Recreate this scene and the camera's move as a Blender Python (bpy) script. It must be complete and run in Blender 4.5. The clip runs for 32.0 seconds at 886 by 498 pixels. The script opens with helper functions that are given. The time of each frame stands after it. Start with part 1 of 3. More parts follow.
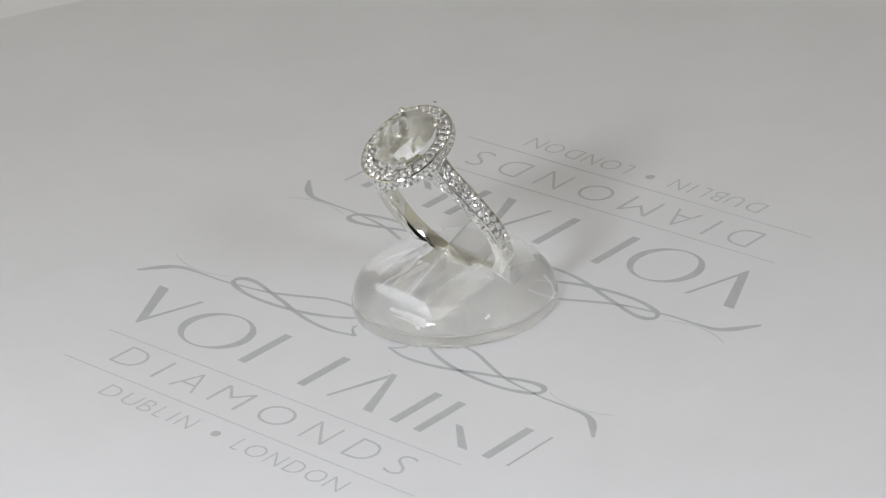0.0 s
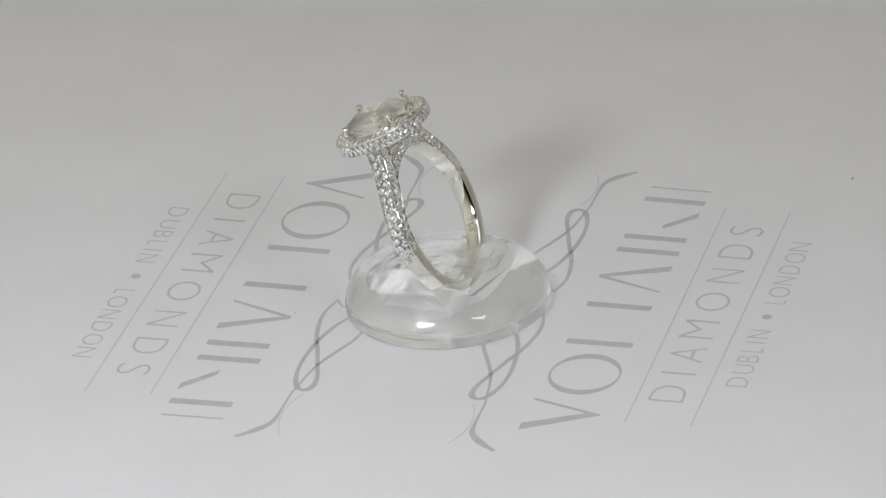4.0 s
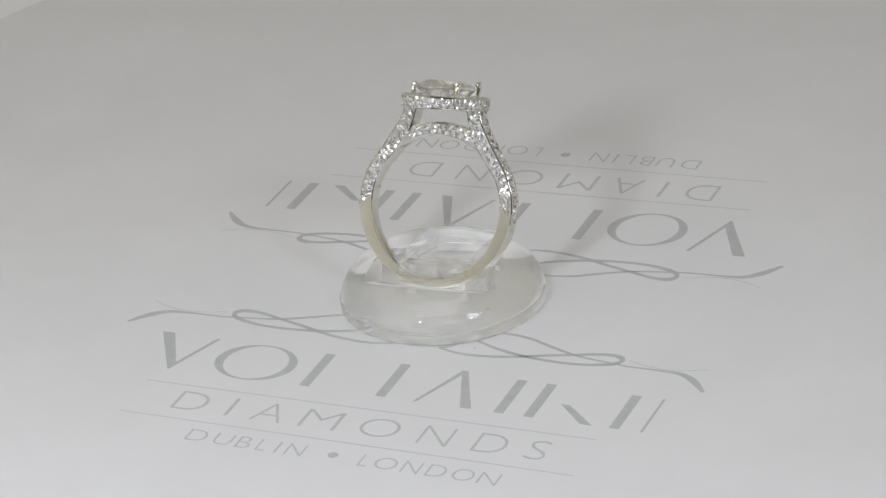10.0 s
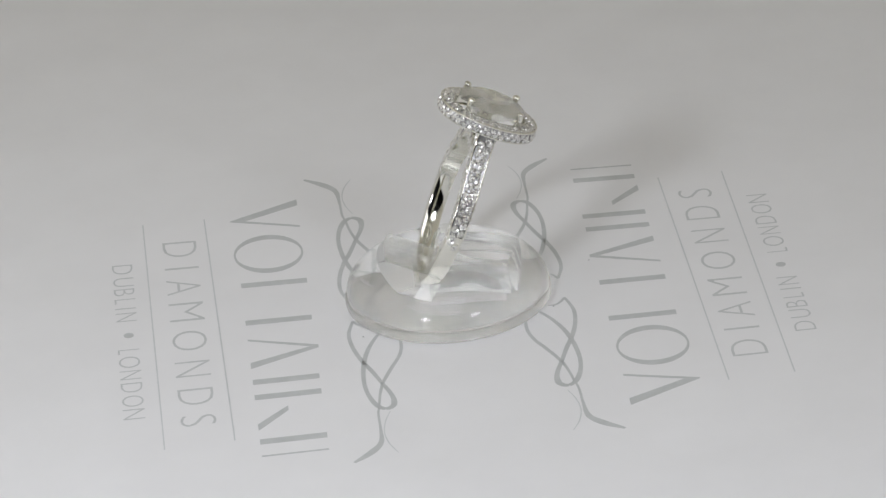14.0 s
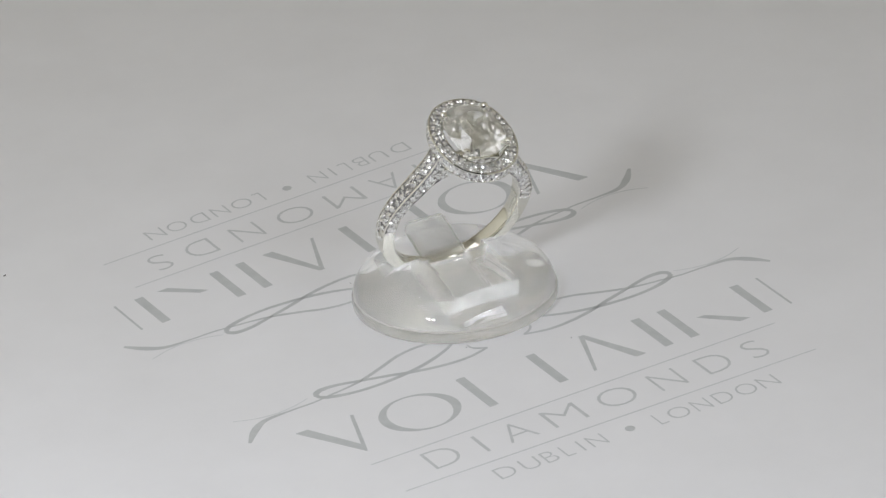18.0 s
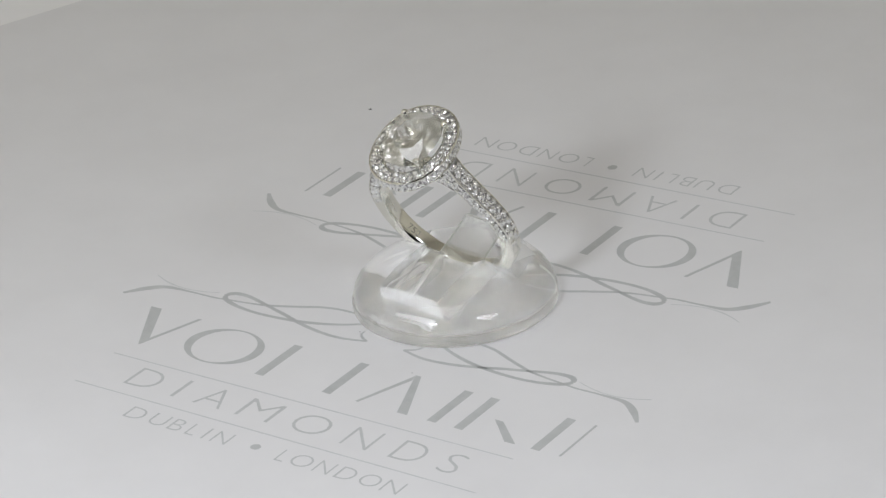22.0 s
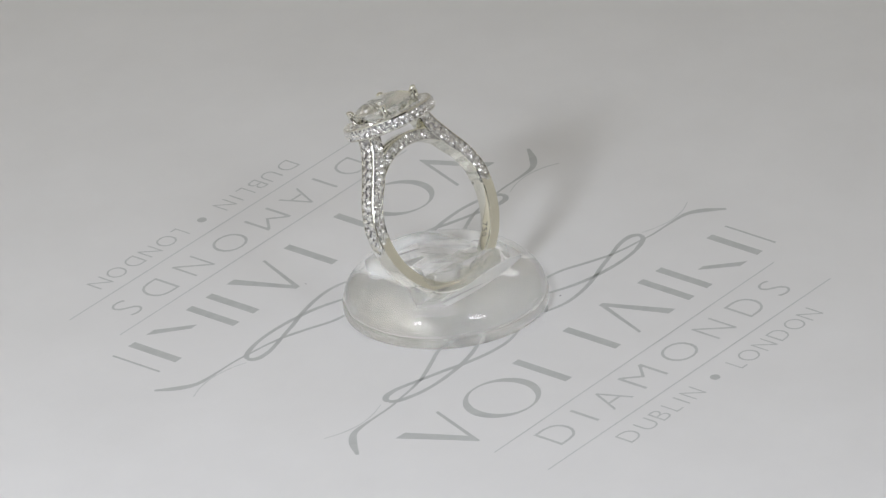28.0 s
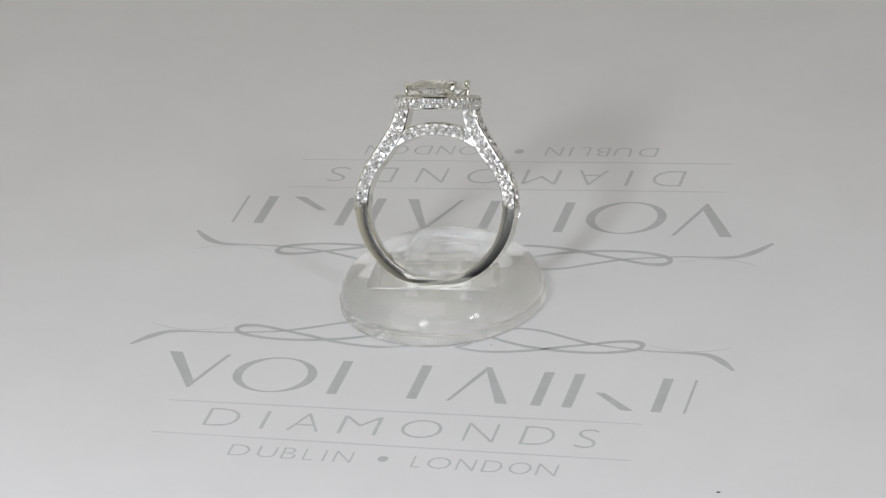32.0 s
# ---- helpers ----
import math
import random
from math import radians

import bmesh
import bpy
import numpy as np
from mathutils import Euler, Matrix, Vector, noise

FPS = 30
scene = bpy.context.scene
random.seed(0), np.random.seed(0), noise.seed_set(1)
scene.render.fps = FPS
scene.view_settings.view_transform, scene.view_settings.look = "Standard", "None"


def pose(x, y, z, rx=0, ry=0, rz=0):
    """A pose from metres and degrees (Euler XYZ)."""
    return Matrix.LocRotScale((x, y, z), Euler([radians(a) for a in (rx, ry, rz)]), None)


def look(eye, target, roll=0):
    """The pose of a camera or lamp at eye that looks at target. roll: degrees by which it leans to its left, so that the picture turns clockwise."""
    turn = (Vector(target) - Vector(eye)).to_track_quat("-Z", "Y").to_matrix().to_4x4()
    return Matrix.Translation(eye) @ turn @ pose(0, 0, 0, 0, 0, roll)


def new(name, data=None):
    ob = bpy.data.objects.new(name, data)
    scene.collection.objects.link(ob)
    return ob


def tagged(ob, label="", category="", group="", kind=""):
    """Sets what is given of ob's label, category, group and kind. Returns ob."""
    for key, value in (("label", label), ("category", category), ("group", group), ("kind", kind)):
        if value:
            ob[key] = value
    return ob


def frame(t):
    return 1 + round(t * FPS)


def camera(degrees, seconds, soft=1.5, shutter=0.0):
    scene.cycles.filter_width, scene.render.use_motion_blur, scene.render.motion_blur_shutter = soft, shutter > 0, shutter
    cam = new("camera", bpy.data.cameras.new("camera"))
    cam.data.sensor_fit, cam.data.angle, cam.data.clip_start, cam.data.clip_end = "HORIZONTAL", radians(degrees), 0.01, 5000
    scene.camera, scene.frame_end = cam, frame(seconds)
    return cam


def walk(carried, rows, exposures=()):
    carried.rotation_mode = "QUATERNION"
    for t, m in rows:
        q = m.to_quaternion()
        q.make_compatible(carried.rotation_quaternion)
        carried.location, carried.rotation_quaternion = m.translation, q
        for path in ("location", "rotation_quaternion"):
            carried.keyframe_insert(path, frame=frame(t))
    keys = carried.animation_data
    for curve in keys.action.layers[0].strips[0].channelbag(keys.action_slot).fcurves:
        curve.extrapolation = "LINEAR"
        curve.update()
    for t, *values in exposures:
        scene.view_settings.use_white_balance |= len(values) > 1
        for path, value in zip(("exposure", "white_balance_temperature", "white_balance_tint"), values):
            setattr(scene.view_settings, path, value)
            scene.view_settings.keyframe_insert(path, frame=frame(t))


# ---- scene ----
# The camera stands still in front of an open light tent and looks down at a turning card.
MM = 0.001
cam = camera(10.78, 32.0, soft=1.4)
EYE = look((0.0, -0.5, 0.26144), (-0.00036, 0.01315, 0.0), -4.58)
walk(cam, [(0.0, EYE), (32.0, EYE)])

# seconds and the card's turn in degrees
TURN = [(0.0, 134.75), (0.5, 126.79), (1.0, 118.84), (1.5, 110.74), (2.0, 102.65), (2.5, 94.72), (3.0, 86.79), (3.5, 78.82), (4.0, 70.84), (4.5, 62.87), (5.0, 54.89), (5.5, 46.92), (6.0, 38.53), (6.5, 30.82), (7.0, 22.37), (7.5, 14.31), (8.0, 6.37), (8.5, -1.01), (9.0, -9.19), (9.5, -16.74), (10.0, -24.66), (10.5, -32.27), (11.0, -40.75), (11.5, -48.41), (12.0, -56.58), (12.5, -64.21), (13.0, -72.28), (13.5, -80.11), (14.0, -88.14), (14.5, -96.17), (15.0, -104.21), (15.5, -112.24), (16.0, -120.48), (16.5, -128.34), (17.0, -136.51), (17.5, -144.3), (18.0, -152.41), (18.5, -160.3), (19.0, -168.58), (19.5, -176.46), (20.0, -184.64), (20.5, -192.17), (21.0, -200.67), (21.5, -208.46), (22.0, -216.69), (22.5, -224.39), (23.0, -232.61), (23.5, -240.35), (24.0, -248.67), (24.5, -256.34), (25.0, -264.71), (25.5, -272.33), (26.0, -280.41), (26.5, -288.13), (27.0, -296.18), (27.5, -304.23), (28.0, -312.27), (28.5, -320.32), (29.0, -328.49), (29.5, -336.29), (30.0, -344.28), (30.5, -352.26), (31.0, -360.19), (31.5, -368.05), (32.0, -375.91)]

# ---- light ----
scene.cycles.max_bounces, scene.cycles.transmission_bounces, scene.cycles.glossy_bounces = 32, 32, 12
scene.cycles.sample_clamp_indirect = 6.0
scene.view_settings.exposure = 0.0
world = bpy.data.worlds.new("world")
scene.world = world
world.use_nodes = True
world.node_tree.nodes["Background"].inputs[0].default_value = (1.0, 0.93, 0.84, 1)
world.node_tree.nodes["Background"].inputs[1].default_value = 0.02


def area_lamp(name, eye, target, size, watts, colour):
    data = bpy.data.lights.new(name, "AREA")
    data.shape, data.size, data.energy, data.color = "DISK", size, watts, colour
    ob = new(name, data)
    ob.matrix_world = look(eye, target)
    return ob


area_lamp("lamp_west", (-0.104, -0.18, 0.136), (-0.04, 0.0, 0), 0.042, 0.248, (0.88, 0.91, 1.0))
area_lamp("lamp_east", (0.11, -0.152, 0.148), (-0.04, 0.02, 0), 0.055, 0.088, (0.88, 0.91, 1.0))
# unseen fill lamps added along the tent's cloth to brighten it in reflections
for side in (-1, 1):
    fill = area_lamp("lamp_cloth", (side * 0.246, -0.05, 0.16), (0, -0.05, 0.16), 0.5, 0.06 - 0.024 * side, (1.0, 0.975, 0.82))
    fill.data.shape, fill.data.size_y = "RECTANGLE", 0.3
fill = area_lamp("lamp_cloth", (0, 0.326, 0.18), (0, 0, 0.18), 0.32, 0.014, (1.0, 0.97, 0.88))
fill.data.shape = "SQUARE"
top = area_lamp("lamp_top", (-0.095, -0.155, 0.402), (-0.095, -0.155, 0), 0.28, 0.36, (0.905, 0.922, 1.0))
top.data.shape = "SQUARE"


# ---- materials ----
def material(name):
    m = bpy.data.materials.new(name)
    m.use_nodes = True
    t = m.node_tree
    return m, t, t.nodes["Principled BSDF"], t.nodes["Material Output"]


def node(t, kind, **inputs):
    n = t.nodes.new(kind)
    for k, v in inputs.items():
        n.inputs[k.replace("_", " ")].default_value = v
    return n


def mottled(name, dark, light, scale, rough, fine=0.0, fine_scale=4000.0, metal=0.0, rough_var=0.0, coat=0.0):
    """A surface whose colour wanders between two tones, with fine relief."""
    m, t, p, out = material(name)
    tc = t.nodes.new("ShaderNodeTexCoord")
    n1 = node(t, "ShaderNodeTexNoise", Scale=scale, Detail=5.0, Roughness=0.6)
    ramp = t.nodes.new("ShaderNodeValToRGB")
    ramp.color_ramp.elements[0].position, ramp.color_ramp.elements[1].position = 0.3, 0.7
    ramp.color_ramp.elements[0].color, ramp.color_ramp.elements[1].color = (*dark, 1), (*light, 1)
    t.links.new(tc.outputs["Object"], n1.inputs["Vector"])
    t.links.new(n1.outputs["Fac"], ramp.inputs["Fac"])
    t.links.new(ramp.outputs["Color"], p.inputs["Base Color"])
    p.inputs["Roughness"].default_value, p.inputs["Metallic"].default_value = rough, metal
    p.inputs["Coat Weight"].default_value = coat
    n2 = node(t, "ShaderNodeTexNoise", Scale=fine_scale, Detail=3.0)
    t.links.new(tc.outputs["Object"], n2.inputs["Vector"])
    if fine:
        b = node(t, "ShaderNodeBump", Strength=fine, Distance=0.00002)
        t.links.new(n2.outputs["Fac"], b.inputs["Height"])
        t.links.new(b.outputs["Normal"], p.inputs["Normal"])
    if rough_var:
        mr = node(t, "ShaderNodeMapRange", To_Min=rough - rough_var, To_Max=rough + rough_var)
        t.links.new(n2.outputs["Fac"], mr.inputs["Value"])
        t.links.new(mr.outputs["Result"], p.inputs["Roughness"])
    return m


PAPER = mottled("satin_paper", (0.765, 0.762, 0.757), (0.80, 0.798, 0.795), 60.0, 0.5, 0.06, 5000.0)
INK = mottled("grey_ink", (0.485, 0.50, 0.49), (0.55, 0.563, 0.553), 500.0, 0.5, 0.1, 6000.0)
SMALL_INK = mottled("light_grey_ink", (0.52, 0.535, 0.525), (0.585, 0.60, 0.59), 500.0, 0.5, 0.1, 6000.0)
FAINT_INK = mottled("pale_ink", (0.58, 0.60, 0.59), (0.63, 0.645, 0.64), 500.0, 0.5, 0.1, 6000.0)
FABRIC = mottled("white_tent_fabric", (0.72, 0.69, 0.61), (0.78, 0.75, 0.68), 25.0, 0.85, 0.3, 1500.0)
FLOOR_CLOTH = mottled("white_floor_cloth", (0.87, 0.865, 0.85), (0.91, 0.905, 0.89), 25.0, 0.8, 0.2, 1500.0)
DARK = mottled("dark_room_paint", (0.018, 0.018, 0.022), (0.03, 0.03, 0.035), 2.0, 0.8)
GOLD = mottled("polished_white_gold", (0.74, 0.73, 0.66), (0.82, 0.81, 0.742), 300.0, 0.09, 0.05, 2500.0, metal=1.0, rough_var=0.02)
# rough, darker copy of the gold: the gaps' shade is in its colour
SEAT = mottled("shaded_white_gold", (0.31, 0.307, 0.30), (0.55, 0.545, 0.54), 1800.0, 0.34, 0.6, 2600.0, metal=1.0, rough_var=0.12)
ENGRAVED = mottled("engraved_gold", (0.36, 0.35, 0.32), (0.46, 0.45, 0.41), 900.0, 0.35, metal=1.0)
CRUMB = mottled("dark_crumb", (0.05, 0.046, 0.042), (0.11, 0.10, 0.09), 3000.0, 0.7)
DUST = mottled("grey_dust", (0.28, 0.275, 0.27), (0.38, 0.37, 0.36), 3000.0, 0.8)


def clear(name, colour, ior, through_part, haze, gloss, gloss_rough=0.03, rough=0.0, wave=0.0, facets=0.0):
    """Clear solid: glass, with a share of light that goes straight on, a little diffuse scatter (scuffs on acrylic,
    painted-in brightness on stones), and gloss.
    """
    m, t, p, out = material(name)
    t.nodes.remove(p)
    info = t.nodes.new("ShaderNodeObjectInfo")
    g = node(t, "ShaderNodeBsdfGlass", Color=(*colour, 1), Roughness=rough, IOR=ior)
    shader = g.outputs[0]
    if wave:
        tc = t.nodes.new("ShaderNodeTexCoord")
        n1 = node(t, "ShaderNodeTexNoise", Scale=260.0, Detail=0.0)
        b = node(t, "ShaderNodeBump", Strength=wave, Distance=0.0006)
        t.links.new(tc.outputs["Object"], n1.inputs["Vector"])
        t.links.new(n1.outputs["Fac"], b.inputs["Height"])
        t.links.new(b.outputs["Normal"], g.inputs["Normal"])
    tilted = None
    if facets:
        # tiny flat facets, each tilted its own way
        tc, geo = t.nodes.new("ShaderNodeTexCoord"), t.nodes.new("ShaderNodeNewGeometry")
        vor = node(t, "ShaderNodeTexVoronoi", Scale=2.6)
        sub, mul, add, unit = [t.nodes.new("ShaderNodeVectorMath") for _ in range(4)]
        sub.operation, mul.operation, add.operation, unit.operation = "SUBTRACT", "SCALE", "ADD", "NORMALIZE"
        sub.inputs[1].default_value = (0.5, 0.5, 0.5)
        mul.inputs["Scale"].default_value = facets
        t.links.new(tc.outputs["Object"], vor.inputs["Vector"])
        t.links.new(vor.outputs["Color"], sub.inputs[0])
        t.links.new(sub.outputs[0], mul.inputs[0])
        t.links.new(mul.outputs[0], add.inputs[0])
        t.links.new(geo.outputs["Normal"], add.inputs[1])
        t.links.new(add.outputs[0], unit.inputs[0])
        tilted = unit.outputs[0]
    for kind, share in (("ShaderNodeBsdfTransparent", through_part), ("ShaderNodeBsdfDiffuse", haze), ("ShaderNodeBsdfGlossy", gloss)):
        s = node(t, kind, Color=(*colour, 1))
        if kind == "ShaderNodeBsdfGlossy":
            s.inputs["Roughness"].default_value = gloss_rough
            if tilted:
                t.links.new(tilted, s.inputs["Normal"])
        mix = t.nodes.new("ShaderNodeMixShader")
        if kind == "ShaderNodeBsdfDiffuse":
            mr = node(t, "ShaderNodeMapRange", To_Min=share * 0.2, To_Max=share * 1.8)
            t.links.new(info.outputs["Random"], mr.inputs["Value"])
            t.links.new(mr.outputs["Result"], mix.inputs[0])
        else:
            mix.inputs[0].default_value = share
        t.links.new(shader, mix.inputs[1])
        t.links.new(s.outputs[0], mix.inputs[2])
        shader = mix.outputs[0]
    t.links.new(shader, out.inputs["Surface"])
    return m


# diffuse share paints in the brightness that small stones would throw back
DIAMOND = clear("small_brilliant", (1.0, 0.998, 0.985), 2.417, 0.0, 0.3, 0.7, 0.0, facets=1.2)
CENTRE = clear("large_brilliant", (1.0, 1.0, 0.99), 2.417, 0.05, 0.01, 0.1, 0.0)
ACRYLIC = clear("clear_acrylic", (0.998, 0.998, 0.99), 1.49, 0.22, 0.045, 0.0, rough=0.07, wave=0.55)
MACHINED = clear("machined_acrylic", (0.995, 0.995, 0.988), 1.49, 0.25, 0.035, 0.0, rough=0.07, wave=0.4)
TREAD_FACE = clear("rough_cut_acrylic", (0.99, 0.99, 0.985), 1.49, 0.55, 0.03, 0.0, rough=0.35, wave=0.4)
TONGUE = clear("satin_acrylic", (0.97, 0.97, 0.96), 1.49, 0.62, 0.06, 0.0, rough=0.15, wave=0.0)


# ---- builders ----
def finish(ob, mat, parent, label):
    if mat:
        ob.data.materials.append(mat)
    if parent:
        ob.parent = parent
    if label:
        tagged(ob, label)
    return ob


def part(name, bm, mat, parent, label="", smooth=False):
    """Links a bmesh as one mesh object under a thing or a part."""
    bmesh.ops.recalc_face_normals(bm, faces=bm.faces)
    for f in bm.faces:
        f.smooth = smooth
    me = bpy.data.meshes.new(name)
    bm.to_mesh(me)
    bm.free()
    return finish(new(name, me), mat, parent, label)


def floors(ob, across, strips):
    """Gives the sunken strips between the rails the rougher, darker gold that paints in shade between stones."""
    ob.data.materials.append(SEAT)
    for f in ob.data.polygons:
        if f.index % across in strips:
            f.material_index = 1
    return ob


def crease(ob, degrees=35):
    ob.data.set_sharp_from_angle(angle=radians(degrees))
    return ob


def piece(name, me, parent, m):
    """One more object on shared mesh data."""
    ob = new(name, me)
    ob.parent = parent
    ob.matrix_local = m
    return ob


def empty(name, m=Matrix()):
    ob = new(name)
    ob.empty_display_size = 0.005
    ob.matrix_world = m
    return ob


def slab(points, z0, z1):
    """A flat outline (mm) with thickness."""
    bm = bmesh.new()
    lo = [bm.verts.new((x * MM, y * MM, z0 * MM)) for x, y in points]
    hi = [bm.verts.new((x * MM, y * MM, z1 * MM)) for x, y in points]
    n = len(points)
    bm.faces.new(hi)
    bm.faces.new(lo[::-1])
    for i in range(n):
        bm.faces.new((lo[i], lo[(i + 1) % n], hi[(i + 1) % n], hi[i]))
    return bm


def spline(points, steps):
    """Catmull-Rom through points of any dimension."""
    p = [np.array(q, float) for q in points]
    p = [2 * p[0] - p[1]] + p + [2 * p[-1] - p[-2]]
    made = []
    for i in range(1, len(p) - 2):
        for k in range(steps):
            u = k / steps
            made.append(0.5 * (2 * p[i] + (p[i + 1] - p[i - 1]) * u + (2 * p[i - 1] - 5 * p[i] + 4 * p[i + 1] - p[i + 2]) * u * u
                               + (3 * p[i] - p[i - 1] - 3 * p[i + 1] + p[i + 2]) * u ** 3))
    made.append(p[-2])
    return made


def loft(rings, closed=False, caps=True):
    """Skins rings of points (mm) of equal length."""
    bm = bmesh.new()
    vs = [[bm.verts.new([c * MM for c in q]) for q in ring] for ring in rings]
    n, m = len(rings), len(rings[0])
    for i in range(n if closed else n - 1):
        a, b = vs[i], vs[(i + 1) % n]
        for j in range(m):
            bm.faces.new((a[j], a[(j + 1) % m], b[(j + 1) % m], b[j]))
    if caps and not closed:
        bm.faces.new(vs[0][::-1])
        bm.faces.new(vs[-1])
    return bm


# ---- setting: light tent and dark room ----
def panel(name, centre, size, mat, kind="structure"):
    bm = bmesh.new()
    bmesh.ops.create_cube(bm, size=1.0, matrix=Matrix.Translation(centre) @ Matrix.Diagonal((*size, 1)))
    bmesh.ops.bevel(bm, geom=bm.edges, offset=0.001, segments=1, affect="EDGES")
    return tagged(part(name, bm, mat, None), kind=kind)


panel("floor", (0, 0.03, -0.00475), (0.5, 0.6, 0.006), FLOOR_CLOTH)
panel("wall_west", (-0.2525, -0.005, 0.2), (0.005, 0.67, 0.4128), FABRIC)
panel("wall_east", (0.2525, -0.005, 0.2), (0.005, 0.67, 0.4128), FABRIC)
panel("wall_north", (0, 0.3325, 0.2), (0.51, 0.005, 0.4128), FABRIC)
panel("ceiling", (0, 0.03, 0.409), (0.51, 0.61, 0.005), FABRIC)
panel("ground", (0, -0.22, -0.01785), (1.5, 1.7, 0.02), DARK)
panel("room_wall_south", (0, -1.08, 0.46), (1.5, 0.02, 0.93), DARK)
panel("room_wall_north", (0, 0.64, 0.46), (1.5, 0.02, 0.93), DARK)
panel("room_wall_west", (-0.76, -0.22, 0.46), (0.02, 1.74, 0.93), DARK)
panel("room_wall_east", (0.76, -0.22, 0.46), (0.02, 1.74, 0.93), DARK)
panel("room_ceiling", (0, -0.22, 0.936), (1.54, 1.74, 0.02), DARK)

# ---- printed card ----
card = tagged(empty("printed_card"), "white satin card printed with two grey emblems, lying flat", "card")


CX, CY = 0.5, 0.7   # the point about which the two emblems mirror each other
TWIST = 0.00058     # the card is slightly warped: two opposite corners up, two down


def level(x, y):
    """Height (mm) of the warped card, easing off towards its edges."""
    def eased(a):
        return a / (1 + (a / 46) ** 6) ** (1 / 6)
    return TWIST * eased(x - CX) * eased(y - CY)


def card_sheet():
    """An oblong warped card with rounded corners, whose ends are skewed against the print."""
    c, s = math.cos(radians(-22)), math.sin(radians(-22))
    nu, nv, hu, hv, r = 74, 100, 110.5, 150.0, 6.0
    bm = bmesh.new()
    layers = []
    for drop in (0.0, 0.5):
        rows = []
        for a in range(nu + 1):
            row = []
            for b in range(nv + 1):
                u, v = hu * (2 * a / nu - 1), hv * (2 * b / nv - 1)
                du, dv = max(abs(u) - hu + r, 0), max(abs(v) - hv + r, 0)
                far = math.hypot(du, dv)
                if far > r:
                    u, v = math.copysign(hu - r + du * r / far, u), math.copysign(hv - r + dv * r / far, v)
                x, y = u * c - v * s, u * s + v * c
                row.append(bm.verts.new((x * MM, y * MM, (level(x, y) - drop) * MM)))
            rows.append(row)
        layers.append(rows)
    top, low = layers
    for a in range(nu):
        for b in range(nv):
            bm.faces.new((top[a][b], top[a + 1][b], top[a + 1][b + 1], top[a][b + 1]))
            bm.faces.new((low[a][b], low[a][b + 1], low[a + 1][b + 1], low[a + 1][b]))
    rim = [(a, 0) for a in range(nu)] + [(nu, b) for b in range(nv)] + [(a, nv) for a in range(nu, 0, -1)] + [(0, b) for b in range(nv, 0, -1)]
    for (a, b), (p, q) in zip(rim, rim[1:] + rim[:1]):
        bm.faces.new((top[p][q], top[a][b], low[a][b], low[p][q]))
    return crease(part("sheet", bm, PAPER, card, "", True), 40)


card_sheet()
INK_TOP = 0.02
SLANT = 0.031   # the rows of print run a little askew


def both(name, make, mat, label=""):
    """One printed mark on each emblem."""
    bm = make()
    for v in bm.verts:
        x, y = v.co.x / MM, v.co.y / MM
        y += SLANT * x * min(1.0, -y / 29)
        v.co = (x * MM, y * MM, v.co.z + level(x, y) * MM)
    ob = part(name, bm, mat, card, label)
    two = new(name, ob.data)
    two.parent = card
    two.matrix_local = pose(2 * CX * MM, 2 * CY * MM, 0, 0, 0, 180)
    if label:
        tagged(two, label)


def stroke(points, widths, steps=8):
    """A printed line of changing width."""
    pts = spline([(*p, w) for p, w in zip(points, widths)], steps)
    left, right = [], []
    for i, p in enumerate(pts):
        a, b = pts[max(i - 1, 0)], pts[min(i + 1, len(pts) - 1)]
        d = np.array([a[1] - b[1], b[0] - a[0]])
        d = d / (np.linalg.norm(d) + 1e-9) * max(p[2], 0.05) / 2
        left.append(p[:2] + d)
        right.append(p[:2] - d)
    bm = bmesh.new()
    for z in (INK_TOP,):
        vl = [bm.verts.new((x * MM, y * MM, z * MM)) for x, y in left]
        vr = [bm.verts.new((x * MM, y * MM, z * MM)) for x, y in right]
        wl = [bm.verts.new((x * MM, y * MM, 0.004 * MM)) for x, y in left]
        wr = [bm.verts.new((x * MM, y * MM, 0.004 * MM)) for x, y in right]
    for i in range(len(left) - 1):
        bm.faces.new((vl[i], vl[i + 1], vr[i + 1], vr[i]))
        bm.faces.new((wl[i], wl[i + 1], vl[i + 1], vl[i]))
        bm.faces.new((vr[i], vr[i + 1], wr[i + 1], wr[i]))
    bm.faces.new((vl[0], vr[0], wr[0], wl[0]))
    bm.faces.new((vl[-1], wl[-1], wr[-1], vr[-1]))
    return bm


def oval_ring(cx, cy, rx, ry, ix, iy):
    bm = bmesh.new()
    n = 64
    rows = []
    for r1, r2, z in ((rx, ry, 0.004), (rx, ry, INK_TOP), (ix, iy, INK_TOP), (ix, iy, 0.004)):
        rows.append([bm.verts.new(((cx + r1 * math.cos(2 * math.pi * k / n)) * MM, (cy + r2 * math.sin(2 * math.pi * k / n)) * MM, z * MM)) for k in range(n)])
    for a, b in zip(rows, rows[1:]):
        for k in range(n):
            bm.faces.new((a[k], a[(k + 1) % n], b[(k + 1) % n], b[k]))
    return bm


def bar(x0, y0, x1, y1, w0, w1=None):
    return stroke([(x0, y0), (x1, y1)], [w0, w0 if w1 is None else w1], 1)


